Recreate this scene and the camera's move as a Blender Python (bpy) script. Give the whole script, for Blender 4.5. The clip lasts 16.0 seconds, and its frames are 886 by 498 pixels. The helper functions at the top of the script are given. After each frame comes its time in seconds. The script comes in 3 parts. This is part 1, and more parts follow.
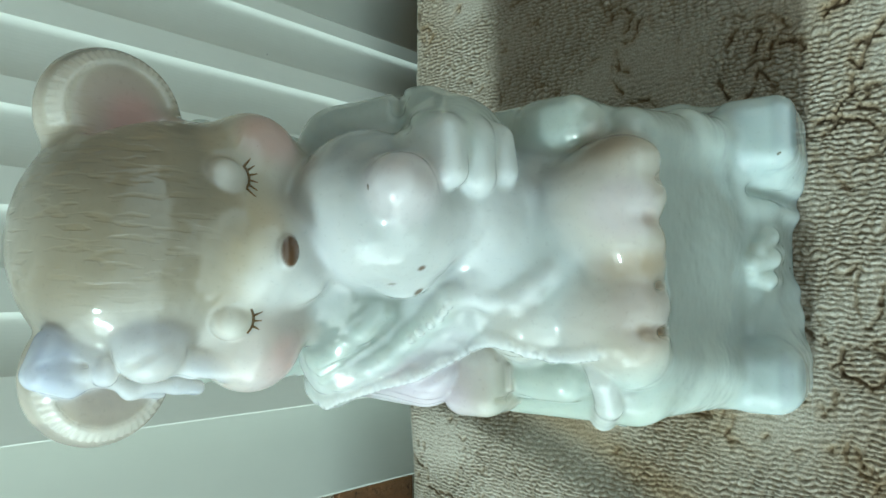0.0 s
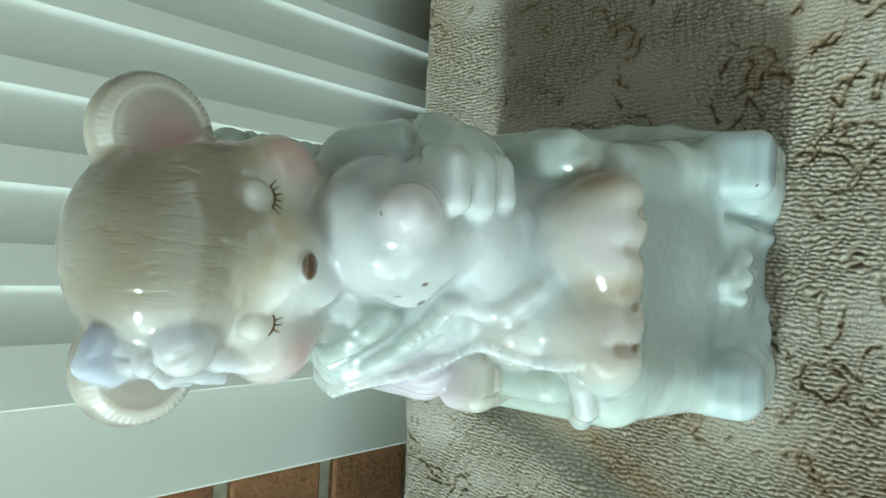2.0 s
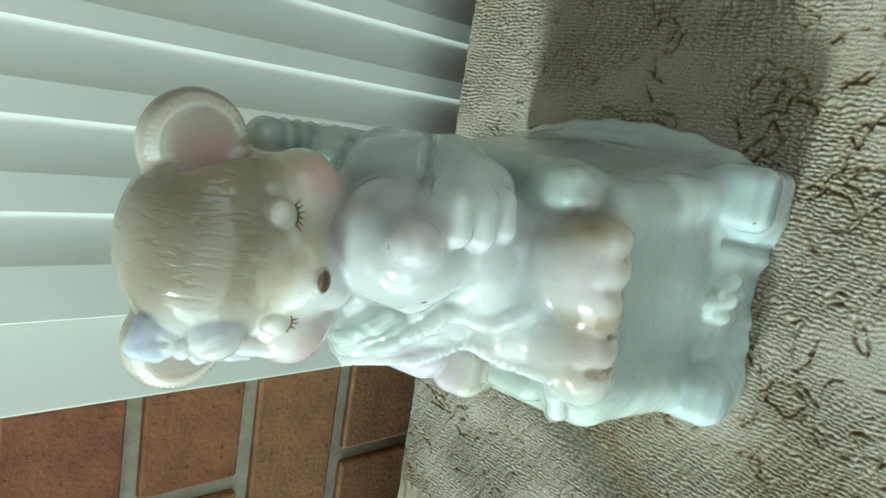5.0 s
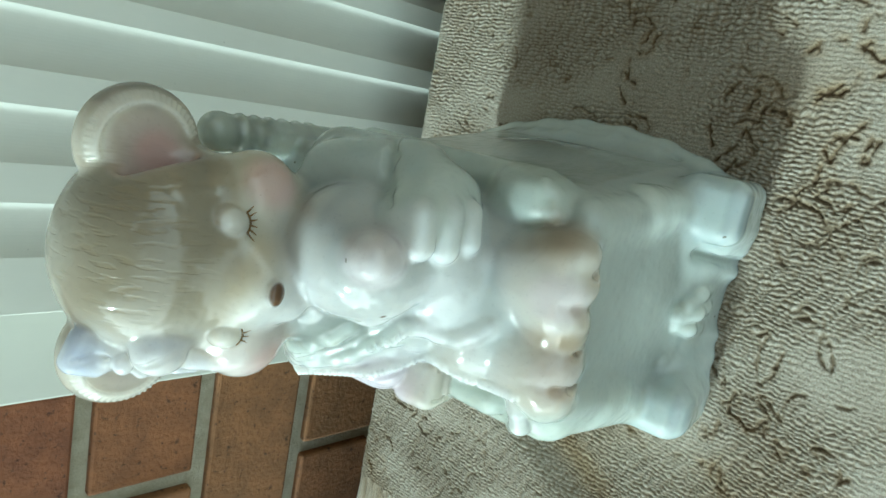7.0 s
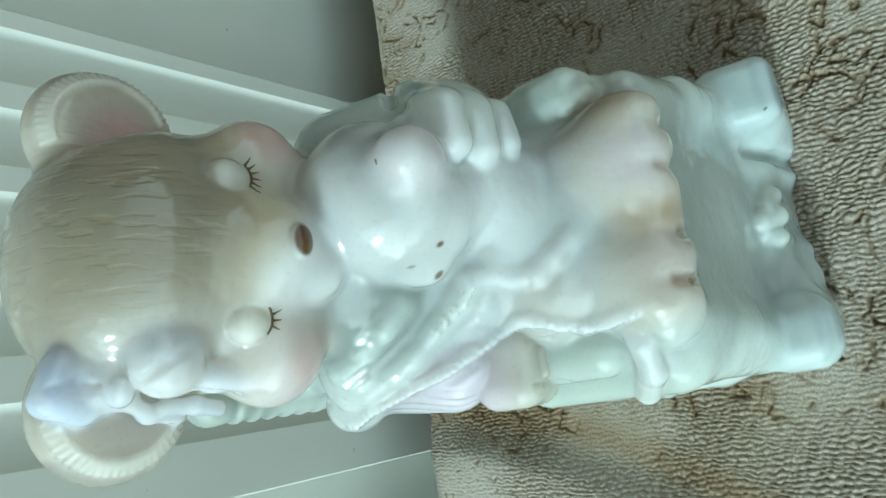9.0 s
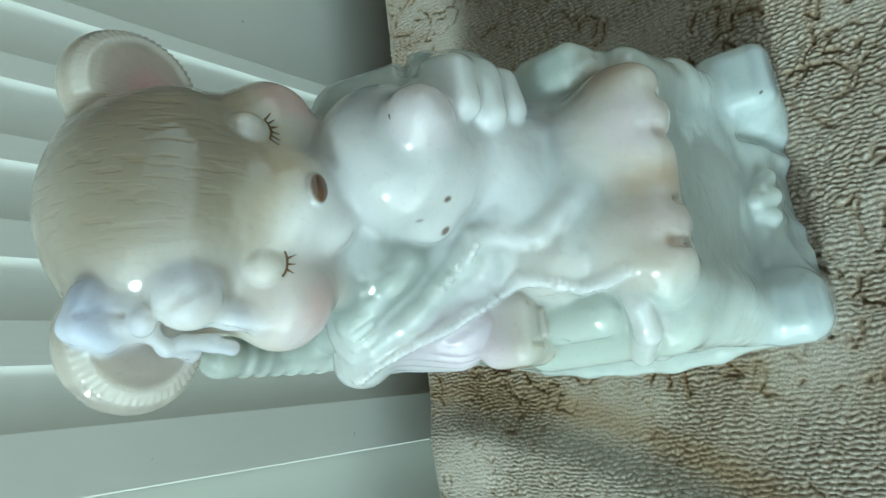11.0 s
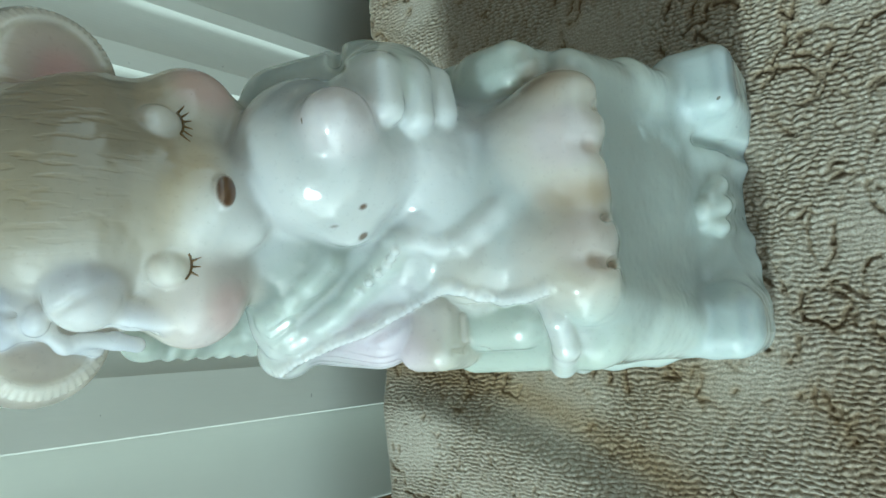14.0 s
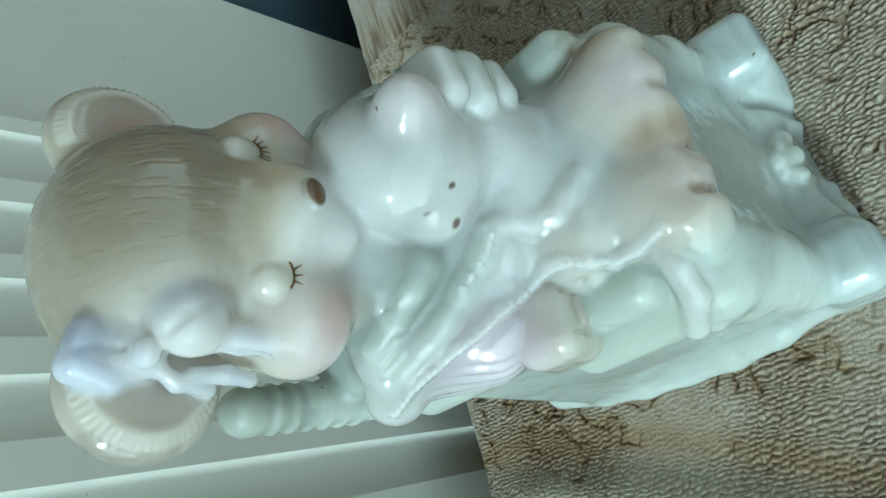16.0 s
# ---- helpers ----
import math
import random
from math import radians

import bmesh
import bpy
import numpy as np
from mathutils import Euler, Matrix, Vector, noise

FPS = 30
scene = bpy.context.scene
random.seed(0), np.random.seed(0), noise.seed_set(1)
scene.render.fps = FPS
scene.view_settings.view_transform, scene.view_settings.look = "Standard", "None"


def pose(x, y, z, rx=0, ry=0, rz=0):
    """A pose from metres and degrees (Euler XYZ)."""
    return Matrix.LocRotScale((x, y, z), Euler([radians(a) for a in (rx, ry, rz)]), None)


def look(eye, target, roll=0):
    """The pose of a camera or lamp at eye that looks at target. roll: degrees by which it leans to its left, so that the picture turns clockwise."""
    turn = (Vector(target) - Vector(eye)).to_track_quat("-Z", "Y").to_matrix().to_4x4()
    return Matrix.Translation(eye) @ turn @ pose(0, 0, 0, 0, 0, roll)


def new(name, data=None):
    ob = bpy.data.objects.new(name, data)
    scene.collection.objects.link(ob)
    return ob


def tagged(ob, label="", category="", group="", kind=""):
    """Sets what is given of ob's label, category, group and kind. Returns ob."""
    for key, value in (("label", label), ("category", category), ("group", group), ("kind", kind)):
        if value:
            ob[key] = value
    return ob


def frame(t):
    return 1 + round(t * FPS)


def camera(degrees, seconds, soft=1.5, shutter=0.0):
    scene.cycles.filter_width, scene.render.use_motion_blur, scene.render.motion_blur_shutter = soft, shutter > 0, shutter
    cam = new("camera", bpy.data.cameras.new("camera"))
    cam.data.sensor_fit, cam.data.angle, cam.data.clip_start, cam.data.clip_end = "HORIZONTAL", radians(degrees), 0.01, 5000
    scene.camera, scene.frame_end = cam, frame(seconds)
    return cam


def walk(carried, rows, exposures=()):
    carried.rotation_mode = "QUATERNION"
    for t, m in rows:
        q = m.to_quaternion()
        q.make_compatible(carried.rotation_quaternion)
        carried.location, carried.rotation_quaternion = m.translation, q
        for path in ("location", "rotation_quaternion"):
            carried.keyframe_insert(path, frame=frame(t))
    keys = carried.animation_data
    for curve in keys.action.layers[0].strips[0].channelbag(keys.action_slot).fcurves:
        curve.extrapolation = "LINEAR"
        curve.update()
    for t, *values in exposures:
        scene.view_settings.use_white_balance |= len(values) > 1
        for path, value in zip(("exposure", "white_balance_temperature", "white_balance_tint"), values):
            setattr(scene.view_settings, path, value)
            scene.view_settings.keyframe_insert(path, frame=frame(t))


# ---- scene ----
cam = camera(67.0, 16.0, soft=1.6)
# The seat's top lies SEAT above the ground; all places on and round the figurine are in millimetres from there.
METRES, SEAT, EYE, TILT, LEAN, TURN = 0.39, 0.45, 0.2245, -85.8346, 44.2750, -89.7477
ROWS = [
    (0.0, 0.0, 0.0, 0.0, 0.0, 0.0, -0.0),
    (0.5, -0.0053, -0.0014, 0.007, 0.24, 0.14, 0.02),
    (1.0, -0.0076, -0.0056, 0.0117, -0.28, -0.16, -0.19),
    (1.5, -0.0078, -0.0194, 0.0268, -0.41, -1.01, -1.2),
    (2.0, -0.0028, -0.0441, 0.0356, 0.02, -3.23, -2.88),
    (2.5, 0.0018, -0.0648, 0.064, 0.65, -5.79, -4.25),
    (3.0, -0.0, -0.0674, 0.0722, 1.06, -7.5, -5.34),
    (5.5, 0.0177, -0.0768, 0.1597, 4.34, -16.56, -9.13),
    (6.0, 0.0112, -0.0381, 0.159, 2.92, -17.5, -10.01),
    (6.5, 0.014, -0.0288, 0.1622, 2.72, -17.7, -10.32),
    (7.0, 0.0163, -0.0488, 0.1649, 2.58, -16.29, -10.3),
    (7.5, 0.0091, -0.0436, 0.1298, 1.14, -11.77, -6.02),
    (8.0, -0.0045, 0.0055, 0.0191, -1.4, -2.06, 2.74),
    (8.5, -0.0087, 0.0069, -0.0158, -2.25, 3.6, 6.86),
    (9.0, -0.0264, 0.0175, -0.0623, -1.35, 7.92, 8.46),
    (9.5, -0.0329, 0.0357, -0.1048, -1.24, 10.82, 9.83),
    (12.0, -0.0269, -0.0203, -0.0818, -1.31, 6.78, 4.19),
    (12.5, -0.0191, -0.0196, -0.0523, -1.88, 4.52, 3.34),
    (13.0, -0.0199, -0.0129, -0.0411, -2.26, 3.14, 2.29),
    (13.5, -0.0239, 0.0023, -0.0574, -2.41, 4.55, 2.23),
    (14.0, 0.0204, 0.0064, -0.0628, -1.34, 4.13, 3.45),
    (14.5, 0.0203, -0.0314, -0.0178, 0.41, 1.79, 1.74),
    (15.0, 0.0128, -0.0058, -0.0863, 1.16, 8.19, 7.99),
    (15.5, -0.0131, 0.0143, -0.1376, 1.89, 14.95, 12.06),
    (16.0, -0.0402, 0.0439, -0.1586, 3.46, 20.07, 16.26),
]
BASE = pose(0, 0, SEAT + EYE, TILT, LEAN, TURN)
walk(cam, [(t, BASE @ pose(METRES * x, METRES * y, METRES * z, 90 + pitch, roll, yaw)) for t, x, y, z, yaw, pitch, roll in ROWS],
     [(0.0, 0.39, 5650, -15), (6.0, 0.6, 5800, -14), (9.5, 0.33, 5450, -15), (12.5, 0.28, 5500, -14), (14.0, 0.28, 5550, -14), (14.5, 0.36, 5550, -14), (16.0, 0.17, 5450, -15)])

# ---- light ----
SUN_HEIGHT, SUN_TURN = 31.0, -90.0
world = bpy.data.worlds.new("sky")
scene.world = world
world.use_nodes = True
nt = world.node_tree
sky = nt.nodes.new("ShaderNodeTexSky")
sky.sky_type, sky.sun_disc = "NISHITA", False
sky.air_density, sky.dust_density, sky.ozone_density = 1.0, 0.8, 0.0
sky.sun_elevation, sky.sun_rotation = radians(SUN_HEIGHT), radians(SUN_TURN)
haze = nt.nodes.new("ShaderNodeHueSaturation")  # a thin white overcast over the blue
haze.inputs["Saturation"].default_value = 0.12
nt.links.new(sky.outputs[0], haze.inputs["Color"])
nt.links.new(haze.outputs[0], nt.nodes["Background"].inputs[0])
nt.nodes["Background"].inputs[1].default_value = 0.21
sun = new("sun", bpy.data.lights.new("sun", "SUN"))
sun.data.energy, sun.data.angle, sun.data.color = 2.45, radians(5.5), (0.93, 0.985, 1.0)
sun.matrix_world = look((-math.cos(radians(SUN_HEIGHT)) * 3, -0.21, 0.5 + math.sin(radians(SUN_HEIGHT)) * 3), (0, 0, 0.5))


# ---- materials ----
class Nodes:
    """A node material under construction."""

    def __init__(self, name, rough=0.5, **inputs):
        self.material = bpy.data.materials.new(name)
        self.material.use_nodes = True
        self.tree = self.material.node_tree
        self.bsdf = self.tree.nodes["Principled BSDF"]
        self.bsdf.inputs["Roughness"].default_value = rough
        for key, value in inputs.items():
            self.bsdf.inputs[key.replace("_", " ")].default_value = value

    def add(self, kind, **settings):
        node = self.tree.nodes.new("ShaderNode" + kind)
        for key, value in settings.items():
            if key in node.inputs:
                node.inputs[key].default_value = value
            elif key == "operation":
                node.operation = value
            elif key == "data_type":
                node.data_type = value
            elif key == "attribute_name":
                node.attribute_name = value
            elif key == "feature":
                node.feature = value
            elif key == "blend_type":
                node.blend_type = value
        return node

    def link(self, a, b):
        self.tree.links.new(a, b)

    def coords(self, scale=(1, 1, 1), turn=(0, 0, 0)):
        tex, mapping = self.add("TexCoord"), self.add("Mapping", Scale=scale, Rotation=turn)
        self.link(tex.outputs["Object"], mapping.inputs["Vector"])
        return mapping.outputs[0]

    def noise(self, scale, detail=4, rough=0.6, vector=None):
        node = self.add("TexNoise", Scale=scale, Detail=detail, Roughness=rough)
        self.link(vector or self.coords(), node.inputs["Vector"])
        return node.outputs["Fac"]

    def ramp(self, value, *stops):
        node = self.add("ValToRGB")
        while len(node.color_ramp.elements) < len(stops):
            node.color_ramp.elements.new(0.5)
        for element, (place, colour) in zip(node.color_ramp.elements, stops):
            element.position = place
            element.color = (*colour, 1) if len(colour) == 3 else colour
        self.link(value, node.inputs[0])
        return node.outputs[0]

    def math(self, operation, a, b):
        node = self.add("Math", operation=operation)
        for socket, value in zip(node.inputs, (a, b)):
            if isinstance(value, (int, float)):
                socket.default_value = value
            else:
                self.link(value, socket)
        return node.outputs[0]

    def mix(self, fac, a, b, blend="MIX"):
        node = self.add("Mix", data_type="RGBA", blend_type=blend)
        for socket, value in ((node.inputs[0], fac), (node.inputs[6], a), (node.inputs[7], b)):
            if isinstance(value, (int, float)):
                socket.default_value = value
            elif isinstance(value, tuple):
                socket.default_value = (*value, 1)
            else:
                self.link(value, socket)
        return node.outputs[2]

    def bump(self, height, distance, strength=1.0):
        node = self.add("Bump", Distance=distance, Strength=strength)
        self.link(height, node.inputs["Height"])
        self.link(node.outputs[0], self.bsdf.inputs["Normal"])

    def colour(self, socket):
        self.link(socket, self.bsdf.inputs["Base Color"])
        return self.material


def grey(v):
    return (v, v, v)


def porcelain():
    n = Nodes("glazed_porcelain", 0.02, IOR=1.58, Subsurface_Weight=0.85, Subsurface_Scale=0.024, Subsurface_Radius=(1.0, 0.92, 0.82))
    paint = n.add("Attribute", attribute_name="paint")
    fur = n.add("Attribute", attribute_name="fur")
    # short combed strokes under the glaze, and the faint waviness of the glaze itself
    combed = n.noise(640, 1, 0.5, n.coords((1, 0.22, 0.22), (radians(10), radians(14), radians(-12))))
    strokes = n.ramp(combed, (0.36, grey(0.0)), (0.48, grey(1.0)))
    carved = n.math("MULTIPLY", n.math("SUBTRACT", strokes, 1.0), fur.outputs["Fac"])
    waves = n.math("ADD", n.math("MULTIPLY", n.noise(95, 2, 0.5), 0.8), n.math("MULTIPLY", n.noise(240, 1), 0.28))
    n.bump(n.math("ADD", n.math("MULTIPLY", carved, 0.22), waves), 0.0014, 0.6)
    speck = n.ramp(n.noise(900, 2), (0.28, grey(0.84)), (0.4, grey(0.905)))
    pits = n.ramp(n.noise(420, 0), (0.085, (0.35, 0.3, 0.24)), (0.105, grey(1.0)))
    tinted = n.mix(n.math("MULTIPLY", n.math("MULTIPLY", carved, -1.0), 0.2), paint.outputs["Color"], (0.33, 0.27, 0.16))
    return n.colour(n.mix(1.0, n.mix(1.0, tinted, speck, "MULTIPLY"), pits, "MULTIPLY"))


def upholstery():
    n = Nodes("beige_chenille", 0.95, Sheen_Weight=0.12)
    pile = n.add("Attribute", attribute_name="pile").outputs["Fac"]
    stain = n.add("Attribute", attribute_name="stain").outputs["Fac"]
    base = n.ramp(n.noise(30, 4), (0.3, (0.39, 0.355, 0.295)), (0.7, (0.485, 0.46, 0.40)))
    brown = n.ramp(n.noise(140, 3), (0.3, (0.24, 0.165, 0.075)), (0.7, (0.33, 0.25, 0.14)))
    # browner where stained, and where the crease's shade is painted in
    tone = n.mix(stain, base, brown)
    yarn = n.ramp(n.noise(1500, 3), (0.3, (0.62, 0.58, 0.52)), (0.68, (1.08, 1.07, 1.05)))
    # shade between the loops and in the cut lines, multiplied into the colour
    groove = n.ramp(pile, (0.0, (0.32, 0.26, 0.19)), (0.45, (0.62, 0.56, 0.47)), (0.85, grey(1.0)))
    n.bump(n.noise(1300, 3), 0.0005, 0.8)
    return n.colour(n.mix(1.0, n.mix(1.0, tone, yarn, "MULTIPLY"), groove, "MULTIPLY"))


def paint_white(name="white_gloss_paint", tone=(0.63, 0.65, 0.59)):
    n = Nodes(name, 0.32)
    dirt = n.noise(9, 5)
    fine = n.noise(160, 3, 0.6, n.coords((1, 1, 0.15)))
    a = n.ramp(dirt, (0.3, tuple(v * 0.93 for v in tone)), (0.65, tone))
    n.bump(fine, 0.0003, 0.4)
    specks = n.ramp(n.noise(330, 1), (0.16, grey(0.35)), (0.19, grey(1.0)))
    return n.colour(n.mix(1.0, a, specks, "MULTIPLY"))


def brick_clay():
    n = Nodes("fired_brick", 0.85)
    rnd = n.add("ObjectInfo").outputs["Random"]
    tone = n.ramp(rnd, (0.0, (0.17, 0.055, 0.022)), (0.5, (0.21, 0.082, 0.03)), (1.0, (0.235, 0.125, 0.048)))
    blotch = n.ramp(n.noise(45, 5), (0.35, (0.085, 0.035, 0.016)), (0.6, (0.25, 0.105, 0.042)))
    pits = n.ramp(n.noise(260, 3), (0.3, grey(0.35)), (0.42, grey(1.0)))
    n.bump(n.noise(300, 5), 0.0012, 0.8)
    return n.colour(n.mix(1.0, n.mix(0.45, tone, blotch), pits, "MULTIPLY"))


def mortar():
    n = Nodes("mortar", 0.95)
    n.bump(n.noise(500, 5), 0.0012, 0.7)
    return n.colour(n.ramp(n.noise(120, 5), (0.3, (0.27, 0.245, 0.175)), (0.7, (0.37, 0.34, 0.26))))


def plain(name, colour, rough=0.6, spread=0.12, scale=12):
    n = Nodes(name, rough)
    return n.colour(n.ramp(n.noise(scale, 5), (0.3, tuple(v * (1 - spread) for v in colour)), (0.7, colour)))


MAT_PORCELAIN, MAT_FABRIC, MAT_WHITE = porcelain(), upholstery(), paint_white()
MAT_BRICK, MAT_MORTAR = brick_clay(), mortar()
MAT_BLUE = plain("slate_blue_paint", (0.05, 0.085, 0.11), 0.4)
MAT_GROUND = plain("porch_concrete", (0.3, 0.25, 0.18), 0.9, 0.3, 3)
mm = 0.001


def finish(name, bm, material, parent=None, smooth=False):
    mesh = bpy.data.meshes.new(name)
    bm.to_mesh(mesh)
    bm.free()
    mesh.materials.append(material)
    if smooth:
        mesh.polygons.foreach_set("use_smooth", [True] * len(mesh.polygons))
    ob = new(name, mesh)
    ob.parent = parent
    return ob


def part(name, bm, material, parent, label="", smooth=False):
    ob = finish(name, bm, material, parent, smooth)
    return tagged(ob, label) if label else ob


def box(x0, x1, y0, y1, z0, z1, bevel=0.0, segments=2):
    bm = bmesh.new()
    m = Matrix.LocRotScale(((x0 + x1) / 2, (y0 + y1) / 2, (z0 + z1) / 2), None, (x1 - x0, y1 - y0, z1 - z0))
    bmesh.ops.create_cube(bm, size=1, matrix=m)
    if bevel:
        bmesh.ops.bevel(bm, geom=bm.edges[:], offset=bevel, segments=segments, affect="EDGES", profile=0.5)
    return bm


def extruded(profile, z0, z1):
    """A profile of (x, y), closed, extruded upwards."""
    bm = bmesh.new()
    low, high = [bm.verts.new((x, y, z0)) for x, y in profile], [bm.verts.new((x, y, z1)) for x, y in profile]
    n = len(profile)
    for i in range(n):
        bm.faces.new((low[i], low[(i + 1) % n], high[(i + 1) % n], high[i]))
    bm.faces.new(low[::-1])
    bm.faces.new(high)
    bmesh.ops.recalc_face_normals(bm, faces=bm.faces[:])
    return bm


# ---- the house wall ----
CASING_Y, BOARD_Y, BRICK_Y = 0.281, 0.312, 0.318
FLUTES = (-0.018, 0.021, 0.058, 0.091, 0.1245)
TOP = 2.3
ground = tagged(finish("ground", box(-30, 30, -30, 30, -0.1, 0.0), MAT_GROUND), "tan concrete ground under the bench", "ground", kind="structure")

profile = [(-0.0545, CASING_Y + 0.028), (-0.0545, CASING_Y + 0.0006), (-0.0538, CASING_Y)]
for x in FLUTES:
    for k in range(25):
        a = math.pi * k / 24
        profile.append((x - 0.0115 * math.cos(a), CASING_Y + 0.0023 * (1 - math.cos(2 * a))))
profile += [(0.1435, CASING_Y), (0.1442, CASING_Y + 0.0007), (0.1442, CASING_Y + 0.028)]
casing = tagged(finish("door_casing", extruded(profile, 0.0, TOP), MAT_WHITE), "white painted fluted door casing", "trim", kind="structure")
tagged(finish("trim", box(-0.112, -0.055, BOARD_Y, BOARD_Y + 0.04, 0, TOP, 0.0015), MAT_WHITE), "flat white painted board beside the casing", "trim", kind="structure")
tagged(finish("door_1", box(0.1446, 0.2745, CASING_Y + 0.012, CASING_Y + 0.05, 0, TOP, 0.001), MAT_WHITE), "flat white painted door panel", "door", kind="structure")
tagged(finish("trim", box(0.275, 1.4, CASING_Y + 0.02, CASING_Y + 0.05, 0, TOP, 0.001), MAT_BLUE), "dark slate blue strip", "trim", kind="structure")
wall = tagged(finish("wall_north", box(-2.0, 1.4, BRICK_Y + 0.005, BRICK_Y + 0.2, 0, TOP), MAT_MORTAR), "brick house wall with sandy mortar joints", "wall", kind="structure")
COURSE, BRICK_L, JOINT = 0.0683, 0.203, 0.010


def brick_mesh(width):
    bm = box(-width / 2, width / 2, 0, 0.05, -(COURSE - JOINT) / 2, (COURSE - JOINT) / 2, 0.0018, 2)
    mesh = bpy.data.meshes.new("brick")
    bm.to_mesh(mesh)
    bm.free()
    mesh.materials.append(MAT_BRICK)
    return mesh


whole = brick_mesh(BRICK_L - JOINT)
rng = random.Random(5)
for course in range(33):
    zc = SEAT - 0.0116 + COURSE * (course - 6.5)
    if zc < 0.04:
        continue
    shift = -0.183 - BRICK_L / 2 if course % 2 else -0.183
    x1 = shift + 2 * BRICK_L
    while x1 > -0.95:
        x0 = x1 - BRICK_L
        a, b = x0 + JOINT / 2, min(x1 - JOINT / 2, -0.1135)
        if b - a > 0.02:
            ob = new("brick", whole if b == x1 - JOINT / 2 else brick_mesh(b - a))
            ob.parent = wall
            ob.matrix_world = pose((a + b) / 2, BRICK_Y + rng.uniform(-0.001, 0.001), zc, 0, rng.uniform(-0.4, 0.4), rng.uniform(-0.3, 0.3))
        x1 = x0

# ---- unseen ceiling and wall added to close the place, cut the sky and warm the bounce; ceiling open to the sunny side ----
MAT_PLAIN = plain("warm_bounce_brown", (0.46, 0.33, 0.2), 0.6)
tagged(finish("ceiling", box(-1.7, 3.0, -1.7, 0.5, 2.5, 2.6), MAT_PLAIN), "unseen warm brown ceiling added to block sky light", "ceiling", kind="structure")
tagged(finish("wall_east", box(3.0, 3.1, -1.6, 0.5, 0, 2.4), MAT_PLAIN), "unseen warm brown wall added to block sky and bounce light", "wall", kind="structure")

# ---- the bench with its chenille cover ----
X0, X1, Y0, Y1 = -0.55, 0.55, -0.35, 0.242


def crest(x, y):
    """Height of the soft crease in the cover beside the figurine."""
    line = -0.052 - (0.172 - y) * 0.42 - 2.0 * (y - 0.14) ** 2
    d = x - line
    fade = np.clip((y - 0.02) / 0.06, 0, 1) * np.clip((0.26 - y) / 0.05, 0, 1)
    return 0.007 * np.exp(-((d + 0.009) / np.where(d > -0.009, 0.011, 0.025)) ** 2) * fade


def wander(x, y, s, seed):
    """Smooth aimless variation, about -1 to 1, with features of roughly 1 / s metres."""
    r = np.random.RandomState(seed)
    total = np.zeros_like(x)
    for k in range(7):
        f, t = s * (1 + 0.45 * k), r.uniform(0, 2 * np.pi)
        total = total + np.sin(f * (x * np.cos(t) + y * np.sin(t)) + r.uniform(0, 7)) / (1 + 0.35 * k)
    return total / 2.2


def motif_lines():
    """The sculpted pattern: broken flower rings with leaves and tendrils round them, row upon row."""
    r = random.Random(8)
    lines = []
    for i in range(-5, 7):
        for j in range(0, 7):
            cx, cy = i * 0.041 + (0.02 if j % 2 else 0) + r.uniform(-0.005, 0.005), 0.008 + j * 0.038 + r.uniform(-0.005, 0.005)
            turn = r.uniform(0, 6.28)
            for radius, gap in ((r.uniform(0.0035, 0.005), 1.5), (r.uniform(0.007, 0.0095), 2.2)):
                a0 = r.uniform(0, 6.28)
                steps = 16
                lines.append([(cx + radius * (1 + 0.22 * math.sin(5 * a + turn)) * math.cos(a), cy + radius * 1.25 * (1 + 0.22 * math.sin(4 * a)) * math.sin(a))
                              for a in (a0 + (6.28 - gap) * k / steps for k in range(steps + 1))])
            for leaf in range(r.randint(4, 6)):
                a = turn + leaf * 1.2 + r.uniform(-0.3, 0.3)
                sx, sy = cx + 0.011 * math.cos(a), cy + 0.012 * math.sin(a)
                length, bend = r.uniform(0.009, 0.018), r.uniform(-1.5, 1.5)
                for side in ((-1, 1) if r.random() < 0.6 else (1,)):
                    line, x, y, b = [], sx, sy, a + side * 0.55
                    for k in range(12):
                        line.append((x, y))
                        b += (bend - side * 1.1) / 12 + r.uniform(-0.22, 0.22)
                        x, y = x + length / 12 * math.cos(b), y + length / 12 * math.sin(b)
                    lines.append(line)
    return lines


def carve_lines(xs, ys, lines):
    """Distance to the nearest line of the pattern, near the lines only."""
    far = np.full((len(xs), len(ys)), 0.01)
    room = 0.0022
    for line in lines:
        for (ax, ay), (bx, by) in zip(line, line[1:]):
            i0, i1 = np.searchsorted(xs, (min(ax, bx) - room, max(ax, bx) + room))
            j0, j1 = np.searchsorted(ys, (min(ay, by) - room, max(ay, by) + room))
            if i0 >= i1 or j0 >= j1:
                continue
            px, py = xs[i0:i1, None] - ax, ys[None, j0:j1] - ay
            vx, vy = bx - ax, by - ay
            t = np.clip((px * vx + py * vy) / max(vx * vx + vy * vy, 1e-12), 0, 1)
            far[i0:i1, j0:j1] = np.minimum(far[i0:i1, j0:j1], np.hypot(px - t * vx, py - t * vy))
    return far


def loops_at(x, y):
    """Rows of loops that run towards the wall: 0 between the rows, 1 on the crown of a loop."""
    row = x / 0.00160 + 0.5 * wander(x, y, 120, 1) + 0.42 * wander(x, y, 480, 2)
    crown = np.abs(np.cos(np.pi * row))
    number = np.floor(row + 0.5)
    start = np.modf(np.abs(np.sin(number * 12.9898) * 43758.5))[0]
    along = y / 0.0027 + start + 0.35 * wander(x, y, 520, 5) + 0.5 * wander(x, y, 150, 6)
    bead = 0.5 + 0.5 * np.cos(2 * np.pi * along)
    return np.clip(crown * (0.42 + 0.58 * bead) + 0.16 * wander(x, y, 1100, 12), 0, 1)


